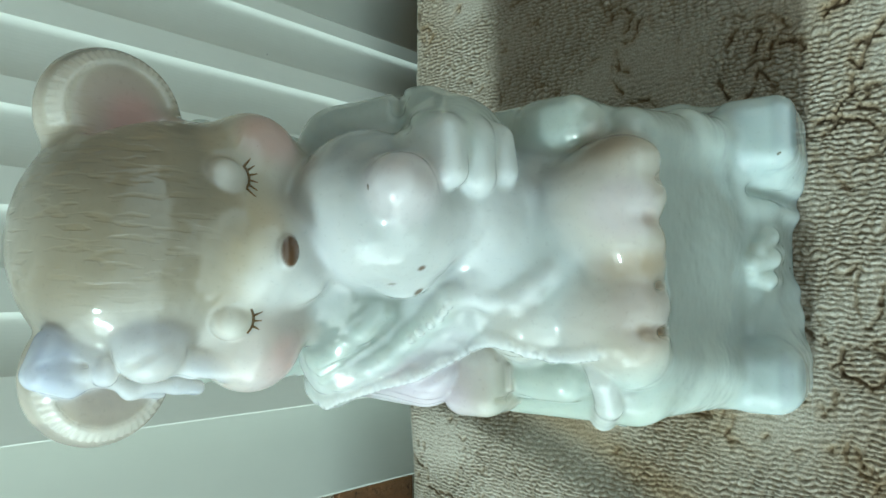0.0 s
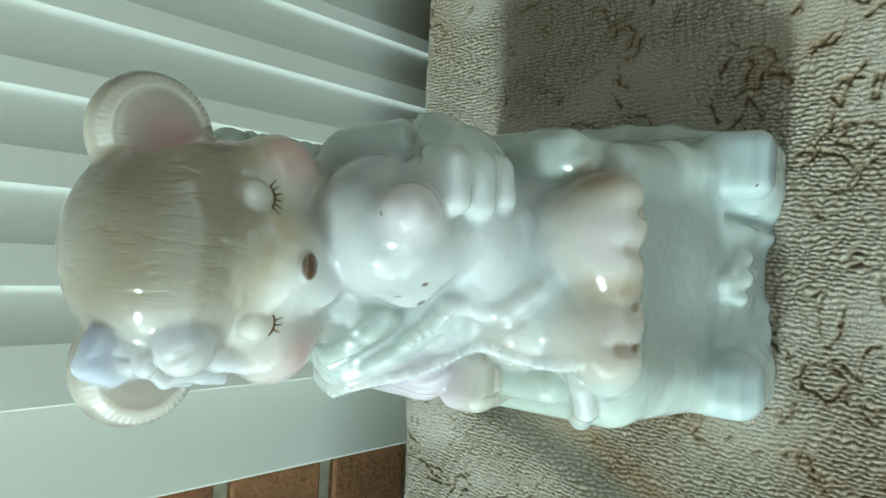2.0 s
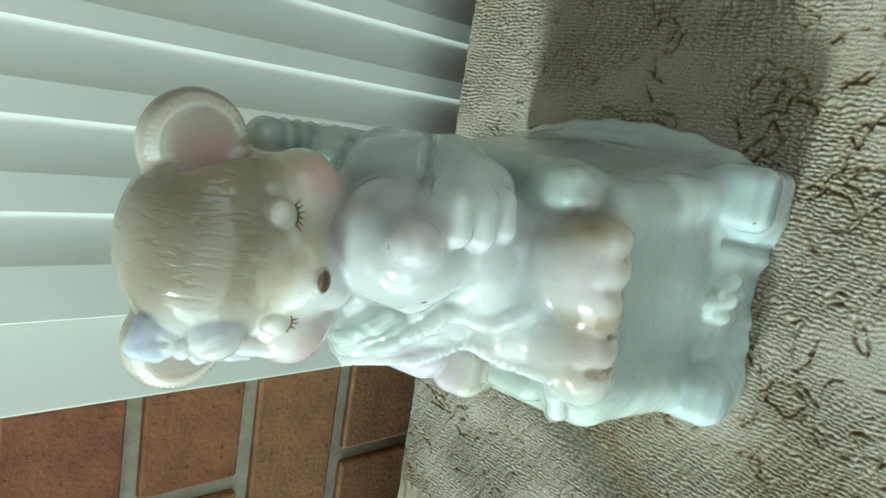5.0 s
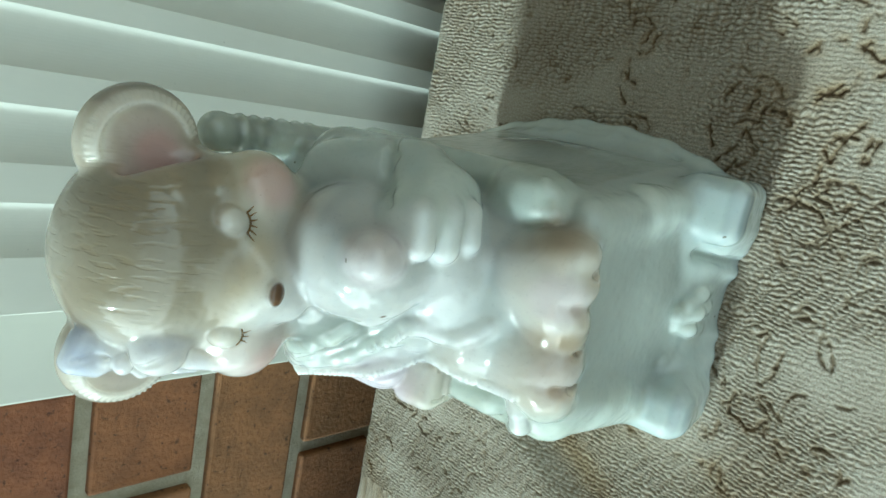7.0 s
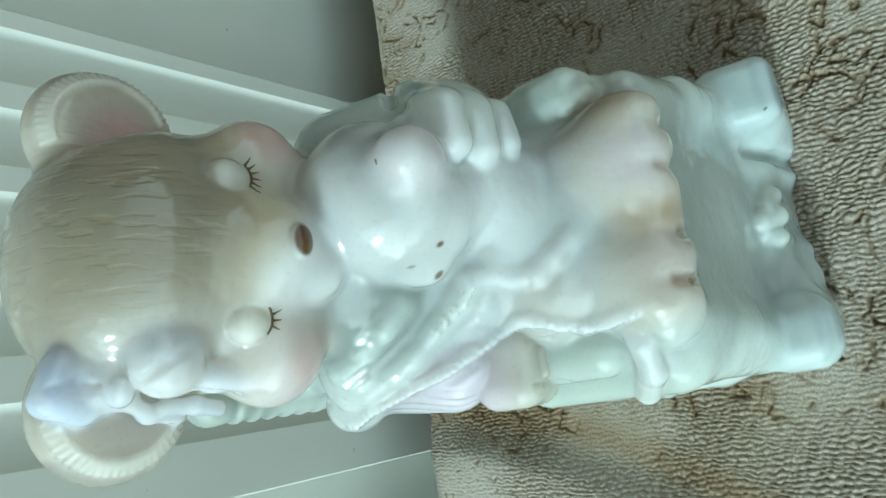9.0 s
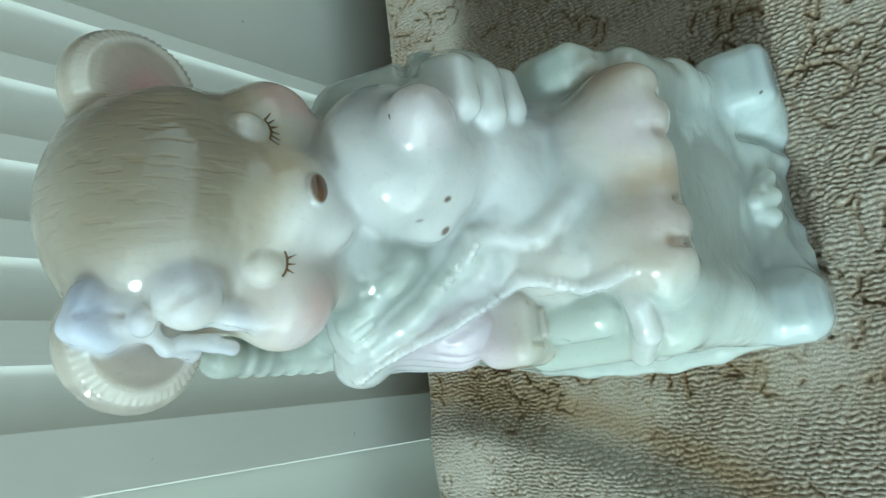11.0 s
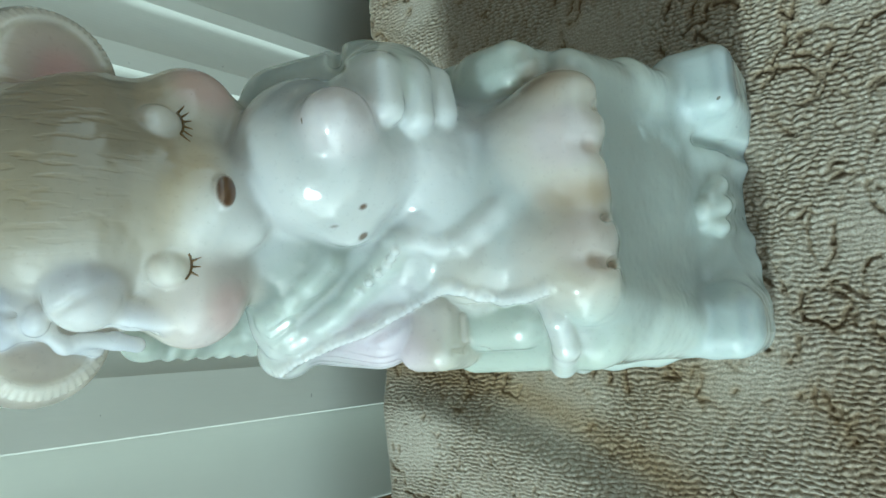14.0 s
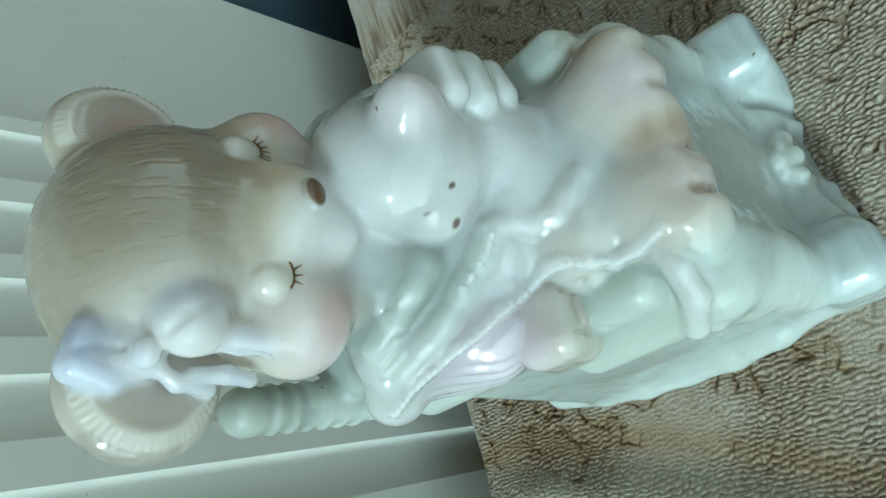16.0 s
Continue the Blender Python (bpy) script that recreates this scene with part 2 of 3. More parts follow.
def cover_mesh():
    fine = 0.00042
    xs = np.concatenate([np.arange(X0, -0.15, 0.012), np.arange(-0.15, 0.19, fine), np.arange(0.19, X1 + 0.001, 0.012)])
    ys = np.concatenate([np.arange(Y0, -0.005, 0.012), np.arange(-0.005, Y1 - 0.008, fine)])
    edge = np.linspace(0, math.pi / 2, 15)[1:]
    back = np.concatenate([Y1 - 0.008 + 0.008 * np.sin(edge), np.full(22, Y1 + 0.001)])
    drop = np.concatenate([0.008 * np.cos(edge) - 0.008, -0.008 - 0.0012 * np.arange(1, 21), [-0.06, -0.3]])
    run = np.concatenate([Y1 - 0.008 + 0.008 * edge, Y1 + 0.0046 + 0.0012 * np.arange(1, 23)])
    flat_y = np.concatenate([ys, run])
    gx, gr = np.meshgrid(xs, flat_y, indexing="ij")
    gy = np.tile(np.concatenate([ys, back]), (len(xs), 1))
    z = np.tile(np.concatenate([np.zeros(len(ys)), drop]), (len(xs), 1))
    z = z + crest(gx, gy) * (gr < Y1)
    far = carve_lines(xs, flat_y, motif_lines())
    far = far + 0.0004 * wander(gx, gr, 900, 9) + 0.0003 * wander(gx, gr, 1900, 10)
    patch = np.clip(0.5 + 0.8 * wander(gx, gr, 34, 7) + 0.75 * wander(gx, gr, 330, 8), 0.0, 1)
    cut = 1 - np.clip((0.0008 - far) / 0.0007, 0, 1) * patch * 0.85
    loops = loops_at(gx, gr)
    worn = np.clip(0.8 + 0.5 * wander(gx, gr, 60, 3), 0.35, 1)
    lift = 0.00115 * worn * (loops - 0.5) * cut + 0.0013 * (cut - 1)
    over = gr >= Y1 - 0.008
    turn = np.clip((gr - (Y1 - 0.008)) / 0.0126, 0, 1) * (math.pi / 2)
    gy = gy + np.where(over, lift * np.sin(turn), 0)
    z = z + np.where(over, lift * np.cos(turn), lift)
    # painted shade: low between loops and in the pattern's cuts, 1 on crowns
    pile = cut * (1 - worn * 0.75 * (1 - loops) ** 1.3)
    # the crease's shade as a brown strip, joined below with the real stains
    crest_shade = np.exp(-((gx - (-0.040 - (0.172 - gr) * 0.42 - 2.0 * (gr - 0.14) ** 2)) / 0.008) ** 2) * np.clip((gr - 0.03) / 0.05, 0, 1)
    stain = np.clip(0.7 * crest_shade + 0.38 * (wander(gx, gr, 38, 4) - 0.25) + 0.5 * np.clip((0.0035 - far) / 0.003, 0, 1) * patch, 0, 0.85)
    co = np.stack([gx, gy, z], -1).reshape(-1, 3)
    n, m = gx.shape
    i = np.arange((n - 1) * (m - 1))
    a = (i // (m - 1)) * m + i % (m - 1)
    return co, np.stack([a, a + m, a + m + 1, a + 1], 1), pile.reshape(-1), stain.reshape(-1)


def mesh_from(name, co, faces, material):
    mesh = bpy.data.meshes.new(name)
    mesh.vertices.add(len(co))
    mesh.vertices.foreach_set("co", co.astype(np.float32).ravel())
    mesh.loops.add(faces.size)
    mesh.loops.foreach_set("vertex_index", faces.astype(np.int32).ravel())
    mesh.polygons.add(len(faces))
    k = faces.shape[1]
    mesh.polygons.foreach_set("loop_start", np.arange(len(faces), dtype=np.int32) * k)
    mesh.polygons.foreach_set("use_smooth", np.ones(len(faces), bool))
    mesh.update(calc_edges=True)
    mesh.validate()
    mesh.materials.append(material)
    return mesh


bench = tagged(new("bench"), "bench upholstered in beige sculpted chenille with one soft crease", "bench")
bench.location = (0, 0, SEAT)
co, faces, pile, stain = cover_mesh()
mesh = mesh_from("seat_cover", co, faces, MAT_FABRIC)
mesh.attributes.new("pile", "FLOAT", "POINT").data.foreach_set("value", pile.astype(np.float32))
mesh.attributes.new("stain", "FLOAT", "POINT").data.foreach_set("value", stain.astype(np.float32))
cover = new("seat_cover", mesh)
cover.parent = bench
part("base", box(X0 + 0.004, X1 - 0.004, Y0 + 0.004, Y1 - 0.002, -SEAT, -0.012, 0.006), MAT_FABRIC, bench)

# ---- the porcelain figurine: a bear asleep in a rocking chair with a cub in its arms ----
WHITE, CREAM, FUR = (0.52, 0.53, 0.525), (0.53, 0.50, 0.44), (0.565, 0.50, 0.37)
MINT, PALE, PINK = (0.45, 0.505, 0.445), (0.52, 0.575, 0.535), (0.52, 0.35, 0.33)
BLUE, LILAC, BROWN, CLEFT_SHADE = (0.37, 0.50, 0.82), (0.54, 0.49, 0.54), (0.085, 0.045, 0.02), (0.40, 0.33, 0.23)
TAN, LASH = (0.50, 0.45, 0.385), (0.28, 0.15, 0.05)
AQUA, ROSE, BLUSH = (0.45, 0.53, 0.55), (0.45, 0.37, 0.34), (0.52, 0.47, 0.48)


class Clay:
    """A solid built from soft blobs in a grid of distances, in millimetres; each blob brings its own glaze."""

    def __init__(self, low, high, step):
        self.low, self.step = np.array(low, float), step
        self.axes = [np.arange(a, b, step, dtype=np.float32) for a, b in zip(low, high)]
        shape = [len(a) for a in self.axes]
        self.d = np.full(shape, 30.0, np.float32)
        self.c = np.zeros(shape + [3], np.float32)

    def window(self, low, high, room):
        cut = []
        for axis, a, b in zip(self.axes, low, high):
            i, j = np.searchsorted(axis, (a - room, b + room))
            cut.append(slice(int(i), int(j)))
        x, y, z = (axis[s] for axis, s in zip(self.axes, cut))
        return tuple(cut), x[:, None, None], y[None, :, None], z[None, None, :]

    def join(self, cut, d, colour, k):
        old = self.d[cut]
        h = np.clip(0.5 + 0.5 * (old - d) / k, 0, 1)
        self.d[cut] = old + (d - old) * h - k * h * (1 - h)
        if colour is not None:
            g = np.clip(0.5 + 0.5 * (old - d) / max(k * 0.7, 0.6), 0, 1)[..., None]
            self.c[cut] += (np.array(colour, np.float32) - self.c[cut]) * g

    def carve(self, cut, d, k, colour=None):
        old = self.d[cut]
        h = np.clip(0.5 - 0.5 * (old + d) / k, 0, 1)
        self.d[cut] = old + (-d - old) * h + k * h * (1 - h)
        if colour is not None:
            self.c[cut] += (np.array(colour, np.float32) - self.c[cut]) * h[..., None]

    def put(self, cut, d, colour, k, hollow):
        if hollow:
            self.carve(cut, d, k, colour)
        else:
            self.join(cut, d, colour, k)

    def blob(self, centre, radii, colour=None, k=3.0, turn=(0, 0, 0), hollow=False):
        r = np.array(radii, float)
        big = r.max()
        c = np.array(centre, float)
        cut, x, y, z = self.window(c - big, c + big, k + 3)
        m = np.array(Euler([radians(a) for a in turn]).to_matrix().transposed(), np.float32)
        p = [m[i, 0] * (x - c[0]) + m[i, 1] * (y - c[1]) + m[i, 2] * (z - c[2]) for i in range(3)]
        k0 = np.sqrt(sum((p[i] / r[i]) ** 2 for i in range(3)))
        k1 = np.sqrt(sum((p[i] / r[i] ** 2) ** 2 for i in range(3))) + 1e-6
        self.put(cut, k0 * (k0 - 1) / k1, colour, k, hollow)

    def rod(self, a, b, ra, rb=None, colour=None, k=3.0, hollow=False):
        rb = ra if rb is None else rb
        a, b = np.array(a, float), np.array(b, float)
        room = max(ra, rb)
        cut, x, y, z = self.window(np.minimum(a, b) - room, np.maximum(a, b) + room, k + 3)
        v = b - a
        t = np.clip(((x - a[0]) * v[0] + (y - a[1]) * v[1] + (z - a[2]) * v[2]) / max(v @ v, 1e-6), 0, 1)
        d = np.sqrt((x - a[0] - t * v[0]) ** 2 + (y - a[1] - t * v[1]) ** 2 + (z - a[2] - t * v[2]) ** 2)
        self.put(cut, d - (ra + (rb - ra) * t), colour, k, hollow)

    def path(self, points, r, colour=None, k=3.0, hollow=False):
        for a, b in zip(points, points[1:]):
            self.rod(a, b, r, r, colour, k, hollow)

    def slab(self, centre, half, r, colour=None, k=3.0, turn=(0, 0, 0), hollow=False):
        c, h = np.array(centre, float), np.array(half, float)
        big = np.linalg.norm(h) if any(turn) else h
        cut, x, y, z = self.window(c - big, c + big, k + 3)
        m = np.array(Euler([radians(a) for a in turn]).to_matrix().transposed(), np.float32)
        q = [np.abs(m[i, 0] * (x - c[0]) + m[i, 1] * (y - c[1]) + m[i, 2] * (z - c[2])) - (h[i] - r) for i in range(3)]
        d = np.sqrt(sum(np.maximum(v, 0) ** 2 for v in q)) + np.minimum(np.maximum(np.maximum(q[0], q[1]), q[2]), 0) - r
        self.put(cut, d, colour, k, hollow)

    def ripple(self, centre, radii, along, length, depth):
        """Sharp-edged pleats within an ellipsoid; along points across the pleats."""
        c, r, u = np.array(centre, float), np.array(radii, float), np.array(along, float)
        u /= np.linalg.norm(u)
        cut, x, y, z = self.window(c - r, c + r, 0)
        inside = np.clip(2 - 2 * np.sqrt(((x - c[0]) / r[0]) ** 2 + ((y - c[1]) / r[1]) ** 2 + ((z - c[2]) / r[2]) ** 2), 0, 1)
        s = (x - c[0]) * u[0] + (y - c[1]) * u[1] + (z - c[2]) * u[2]
        bend = 0.5 * np.sin(0.21 * x + 0.17 * y) + 0.35 * np.sin(0.33 * z - 0.2 * x)
        self.d[cut] -= depth * inside * (np.abs(np.sin(np.pi * s / length + bend)) - 0.6)

    def flat(self, z0):
        """Cut everything off under z0."""
        z = self.axes[2][None, None, :]
        self.d[:] = np.maximum(self.d, z0 - z)

    def surface(self):
        """Vertices, quads and glaze of the skin of the solid."""
        inside = self.d < 0
        n = np.array(self.d.shape)
        corners = [(i, j, k) for i in (0, 1) for j in (0, 1) for k in (0, 1)]

        def corner(a, o):
            return a[tuple(slice(o[i], n[i] - 1 + o[i]) for i in range(3))]
        count = sum(corner(inside, o).astype(np.int8) for o in corners)
        cells = np.argwhere((count > 0) & (count < 8))
        index = np.full(n - 1, -1, np.int64)
        index[tuple(cells.T)] = np.arange(len(cells))
        total, hits = np.zeros((len(cells), 3)), np.zeros(len(cells))
        for o in corners:
            for axis in range(3):
                if o[axis]:
                    continue
                e = list(o)
                e[axis] = 1
                da, db = self.d[tuple((cells + o).T)], self.d[tuple((cells + e).T)]
                cross = (da < 0) != (db < 0)
                t = da / np.where(cross, da - db, 1)
                place = np.tile(np.array(o, float), (len(cells), 1))
                place[:, axis] = t
                total += place * cross[:, None]
                hits += cross
        co = cells + total / hits[:, None]
        near = np.minimum(np.round(co).astype(int), n - 1)
        paint = self.c[tuple(near.T)]
        quads = []
        for axis in range(3):
            u, v = (axis + 1) % 3, (axis + 2) % 3
            a = [slice(1, -1)] * 3
            b = [slice(1, -1)] * 3
            a[axis], b[axis] = slice(0, n[axis] - 1), slice(1, n[axis])
            ia, ib = inside[tuple(a)], inside[tuple(b)]
            edges = np.argwhere(ia != ib)
            flip = ia[tuple(edges.T)]
            edges[:, u] += 1
            edges[:, v] += 1
            ring = []
            for du, dv in ((0, 0), (-1, 0), (-1, -1), (0, -1)):
                q = edges.copy()
                q[:, u] += du
                q[:, v] += dv
                ring.append(index[tuple(q.T)])
            ring = np.stack(ring, 1)
            ring[~flip] = ring[~flip][:, ::-1]
            quads.append(ring)
        return self.low + co * self.step, np.concatenate(quads), paint


clay = Clay((-46, 48, -6), (78, 206, 200), 0.5)
MID = 12.0


def skin(x, z):
    """The first place on the front that a line at (x, z) meets from before the figurine."""
    i, k = (int(round((v - clay.low[a]) / clay.step)) for a, v in ((0, x), (2, z)))
    column = clay.d[i, :, k]
    j = int(np.argmax(column < 0))
    t = column[j - 1] / (column[j - 1] - column[j])
    return (x, clay.low[1] + (j - 1 + t) * clay.step, z)


def lay(p):
    """Slides a place along the slanting front of the figurine's mould, down and back, to the first clay that it meets."""
    way = np.array((0.0, 0.84, -0.5426))
    line = np.array(p) + np.arange(-16, 16, 0.25)[:, None] * way
    cell = np.clip(np.round((line - clay.low) / clay.step).astype(int), 0, np.array(clay.d.shape) - 1)
    inside = clay.d[tuple(cell.T)] < 0
    return Vector(line[int(np.argmax(inside))]) if inside.any() else Vector(p)


def ridge(points, r, colour=None, k=2.0, sink=0.4):
    """A raised fold that follows the clay."""
    line = [lay(p) + Vector((0, 0.84, -0.54)) * sink for p in points]
    clay.path(line, r, colour, k)


def groove(points, r, k=1.6, sink=0.0):
    """A pressed line that follows the clay."""
    clay.path([lay(p) + Vector((0, 0.84, -0.54)) * sink for p in points], r, None, k, True)


def chair():
    # seat body, back and the skirt between the runners
    clay.slab((MID, 125, 42), (30, 50, 36), 6, PALE, 2)
    clay.blob((14, 126, 34), (43, 54, 44), PALE, 6)
    clay.slab((MID, 171, 66), (25, 9, 54), 8, PALE, 4)
    clay.slab((-18.5, 124, 44), (8, 45, 38), 7, PALE, 4, (0, 6, 0))
    clay.slab((44, 125, 44), (9, 45, 38), 7, PALE, 4, (0, -10, 0))
    clay.slab((MID, 166, 85), (32, 8, 32), 6, PALE, 4)
    # runners, bowed outwards in plan and rising a little to their ends
    right = [(46, 70), (54, 84), (58, 100), (60, 118), (60, 136), (58, 152), (54, 168), (49, 181)]
    left = [(-22, 70), (-25, 84), (-28, 98), (-29, 114), (-28, 130), (-27, 146), (-24, 162), (-20, 178)]
    for s, line in ((1, right), (-1, left)):
        for (xa, ya), (xb, yb) in zip(line, line[1:]):
            za, zb = (6 + 4 * ((y - 125) / 58) ** 2 for y in (ya, yb))
            clay.rod((xa, ya, za), (xb, yb, zb), 7, 7, PALE, 2.5)
            clay.rod((xa - s * 3, ya, za + 7), (xb - s * 3, yb, zb + 7), 5, 5, PALE, 3)
    for s in (-1, 1):
        x = MID + s * 33
        # front post with its rings, and the block at its foot
        clay.rod((x - s * 6, 80, 78), (x - s * 3, 79, 50), 7, 7, PALE, 4)
        clay.rod((x - s * 3, 79, 50), (x, 78, 28), 7, 8, PALE, 4)
        for z in (43, 47, 51):
            clay.rod((x - s * 2, 78.7, z), (x - s * 2, 78.7, z + 0.5), 7.8, 7.8, PALE, 1.0)
        clay.slab((x + s * 1.5, 70.5, 15.5), (10.5, 11, 16.5), 5.5 if s > 0 else 8.0, AQUA, 4, (10, 0, 0))
        if s > 0:
            clay.slab((x - 2.5, 95, 84), (6.5, 10, 8), 4.5, MINT, 3)
        clay.rod((x - s * 1, 96, 82), (x - s * 1, 165, 88), 6.5, 6.5, MINT, 4)
        # finial of the back post
        clay.rod((x - s * 3, 172, 85), (x - s * 3, 175, 141), 6, 5.7, PALE, 3)
        for z in (109, 114, 119, 124, 129, 134):
            clay.blob((x - s * 3, 175, z), (6.5, 6.5, 2.6), MINT, 1.0)
        clay.blob((x - s * 3, 175, 140.5), (6.2, 6.2, 6), MINT, 1.2)
    # gathered flounce along the foot of the front
    clay.slab((MID, 79, 50), (30, 5.5, 30), 3, PALE, 3)
    clay.slab((MID, 74, 6), (27, 7, 13), 5, PALE, 12)
    for x0, z0, x1, z1, r in ((34, 26, 32, 3, 2.4), (28, 24, 25, 2, 1.8), (3, 14, 1.5, 2, 1.3), (-8, 22, -6, 3, 2.2)):
        clay.rod((x0, 74.0, z0), (x1, 66.8, z1), r * 0.8, r, PALE, 6)
    clay.rod((31, 70.5, 24), (28.5, 64.0, 3), 0.8, 1.4, None, 4, True)
    # a gathered knot in the middle of the flounce: three crescents one above the other
    for points, r in (([(19, 70, 10), (17.5, 68.5, 17), (13.5, 69.5, 23)], 2.6), ([(12.5, 68.5, 12), (11, 68, 18.5), (9.5, 70.5, 25.5)], 2.9), ([(5, 69, 13), (4.8, 68.6, 19), (6, 71, 24)], 2.5)):
        clay.path(points, r, PALE, 1.4)


def bear():
    # body and lap
    clay.blob((MID, 140, 104), (30, 25, 44), PALE, 4)
    clay.blob((MID, 108, 84), (28, 26, 18), WHITE, 5)
    # the arm that holds the cub
    clay.rod((40, 146, 113), (40.5, 120, 107), 11, 11, PALE, 4)
    clay.rod((37, 136, 122), (40, 118, 110), 11, 11, PALE, 4)
    clay.rod((40, 118, 110), (36, 108, 111), 10, 9, MINT, 4)
    clay.blob((37.5, 108, 108), (10, 9, 14), PALE, 4)
    clay.path([(52, 126, 112), (47, 117, 119), (36, 113, 126)], 0.8, None, 2.5, True)
    # the other arm, with its hand on the chair
    clay.rod((-16, 150, 108), (-18.5, 131, 97), 11, 11, LILAC, 4)
    clay.rod((-12, 146, 114), (-17, 126, 100), 10, 10, LILAC, 4)
    clay.blob((-26, 154, 109), (4, 6, 5), LILAC, 2)
    # legs and feet; short clefts part the toes
    feet = ((21.5, 0.0, 97, (31.2, 22.5, 12.3), ((27, 67.0, 95.5), (17.3, 68.6, 90))), (-3.2, 2.2, 92.5, (7.2, -2.2, -11.8), ((3.0, 70.6, 90), (-7.8, 72.0, 86.5))))
    for x, back, z, toes, notches in feet:
        clay.rod((x, 112, z - 16), (x, 94, z - 12), 11, 10.5, WHITE, 6)
        clay.rod((x, 98, z - 17), (x, 88, z - 11), 7, 7.5, CREAM, 5)
        clay.blob((x, 83 + back, z - 9.5), (13.2, 13.5, 9.5), TAN, 4)
        for i, tx in enumerate(toes):
            clay.blob((tx, 77 + back, z - (10.5, 12.5, 12)[i]), (5.4, 8.6, 7.6), TAN, 5.0)
        for nx, ny, nz in notches:
            clay.path([(nx, ny + 2.2, nz + 3.2), (nx, ny - 0.4, nz + 0.4), (nx - 0.3, ny - 1.0, nz - 4), (nx - 0.5, ny - 0.4, nz - 8), (nx - 0.5, ny + 3, nz - 13)], 1.0, TAN, 1.6, True)
            # small pit glazed brown, painting the shade inside the cleft
            clay.blob((nx, ny - 0.2, nz - 1), (1.3, 1.6, 2.0), CLEFT_SHADE, 1.4, hollow=True)
    # head
    clay.blob((11.3, 153.5, 163), (30, 26, 27.5), FUR, 4)
    clay.blob((29, 139.5, 146), (13, 12, 12), FUR, 6)
    clay.blob((-9, 139.5, 145), (13, 12.5, 12), FUR, 6)
    clay.blob((9, 134.5, 149), (14, 11, 12), FUR, 8)
    clay.blob((9, 129.8, 146.5), (11, 11, 10.5), FUR, 4)
    for x in (12.5, 4.5):
        clay.blob((x, 126.5, 140.5), (6, 6.5, 6), FUR, 2.2)
    clay.blob((9, skin(9, 148)[1] + 0.5, 148), (3.8, 1.8, 2.5), BROWN, 0.4)
    for x, z in ((25, 156.3), (-5.4, 153.8)):
        clay.blob((x, skin(x, z)[1] + 2.2, z), (4.3, 4.2, 5.0), CREAM, 0.5)
    # ears
    for s, x, z in ((1, 38.8, 171.5), (-1, -16.8, 172)):
        clay.blob((x, 154, z), (15.5, 7, 15.5), CREAM, 2)
        clay.blob((x + s * 0.5, 145.2, z - 1), (10.5, 3.6, 10.5), ROSE, 2.5, hollow=True)
        for i in range(27):
            a = radians(-70 + i * 6.8)
            dx, dz = s * math.cos(a), math.sin(a)
            clay.rod((x + dx * 11.4, 148.9, z + dz * 11.4), (x + dx * 13.6, 150.5, z + dz * 13.6), 0.72, 0.6, (0.62, 0.60, 0.53), 0.3)
    # bow beside the ear: a full loop over the brow, a flatter one on the ear, the knot and two tails
    clay.blob((-10.6, 137.2, 168.2), (7.2, 6.2, 7.2), BLUE, 1.8, (0, 20, 0))
    clay.blob((-13.5, 146.5, 175.5), (5.5, 5.5, 6), BLUE, 2.5)
    clay.slab((-13.6, 147.0, 181.8), (6.2, 3.6, 6.2), 3.2, BLUE, 1.6, (8, 20, 0))
    clay.path([(-14.5, 135.6, 174.0), (-12, 131.6, 171), (-10, 130.6, 167)], 0.5, None, 1.6, True)
    clay.path([(-14, 143.0, 178), (-13.5, 142.9, 182), (-14, 143.6, 186)], 0.5, None, 1.6, True)
    clay.blob((-15.4, 141.2, 175.4), (2.9, 3.0, 2.5), BLUE, 0.7)
    clay.path([(-16, 143, 175), (-20, 145, 169), (-21, 147, 162)], 1.5, BLUE, 2.0)
    clay.path([(-14, 138, 164), (-15, 137.3, 159), (-16, 136.2, 153.5)], 2.3, BLUE, 2.5)
    clay.path([(-19, 144, 166), (-19.5, 143.3, 160), (-20.5, 144, 155)], 1.7, BLUE, 1.5)
    clay.path([(-17.0, 136.6, 164), (-17.6, 136.6, 159), (-18.4, 137, 154)], 0.5, None, 0.9, True)


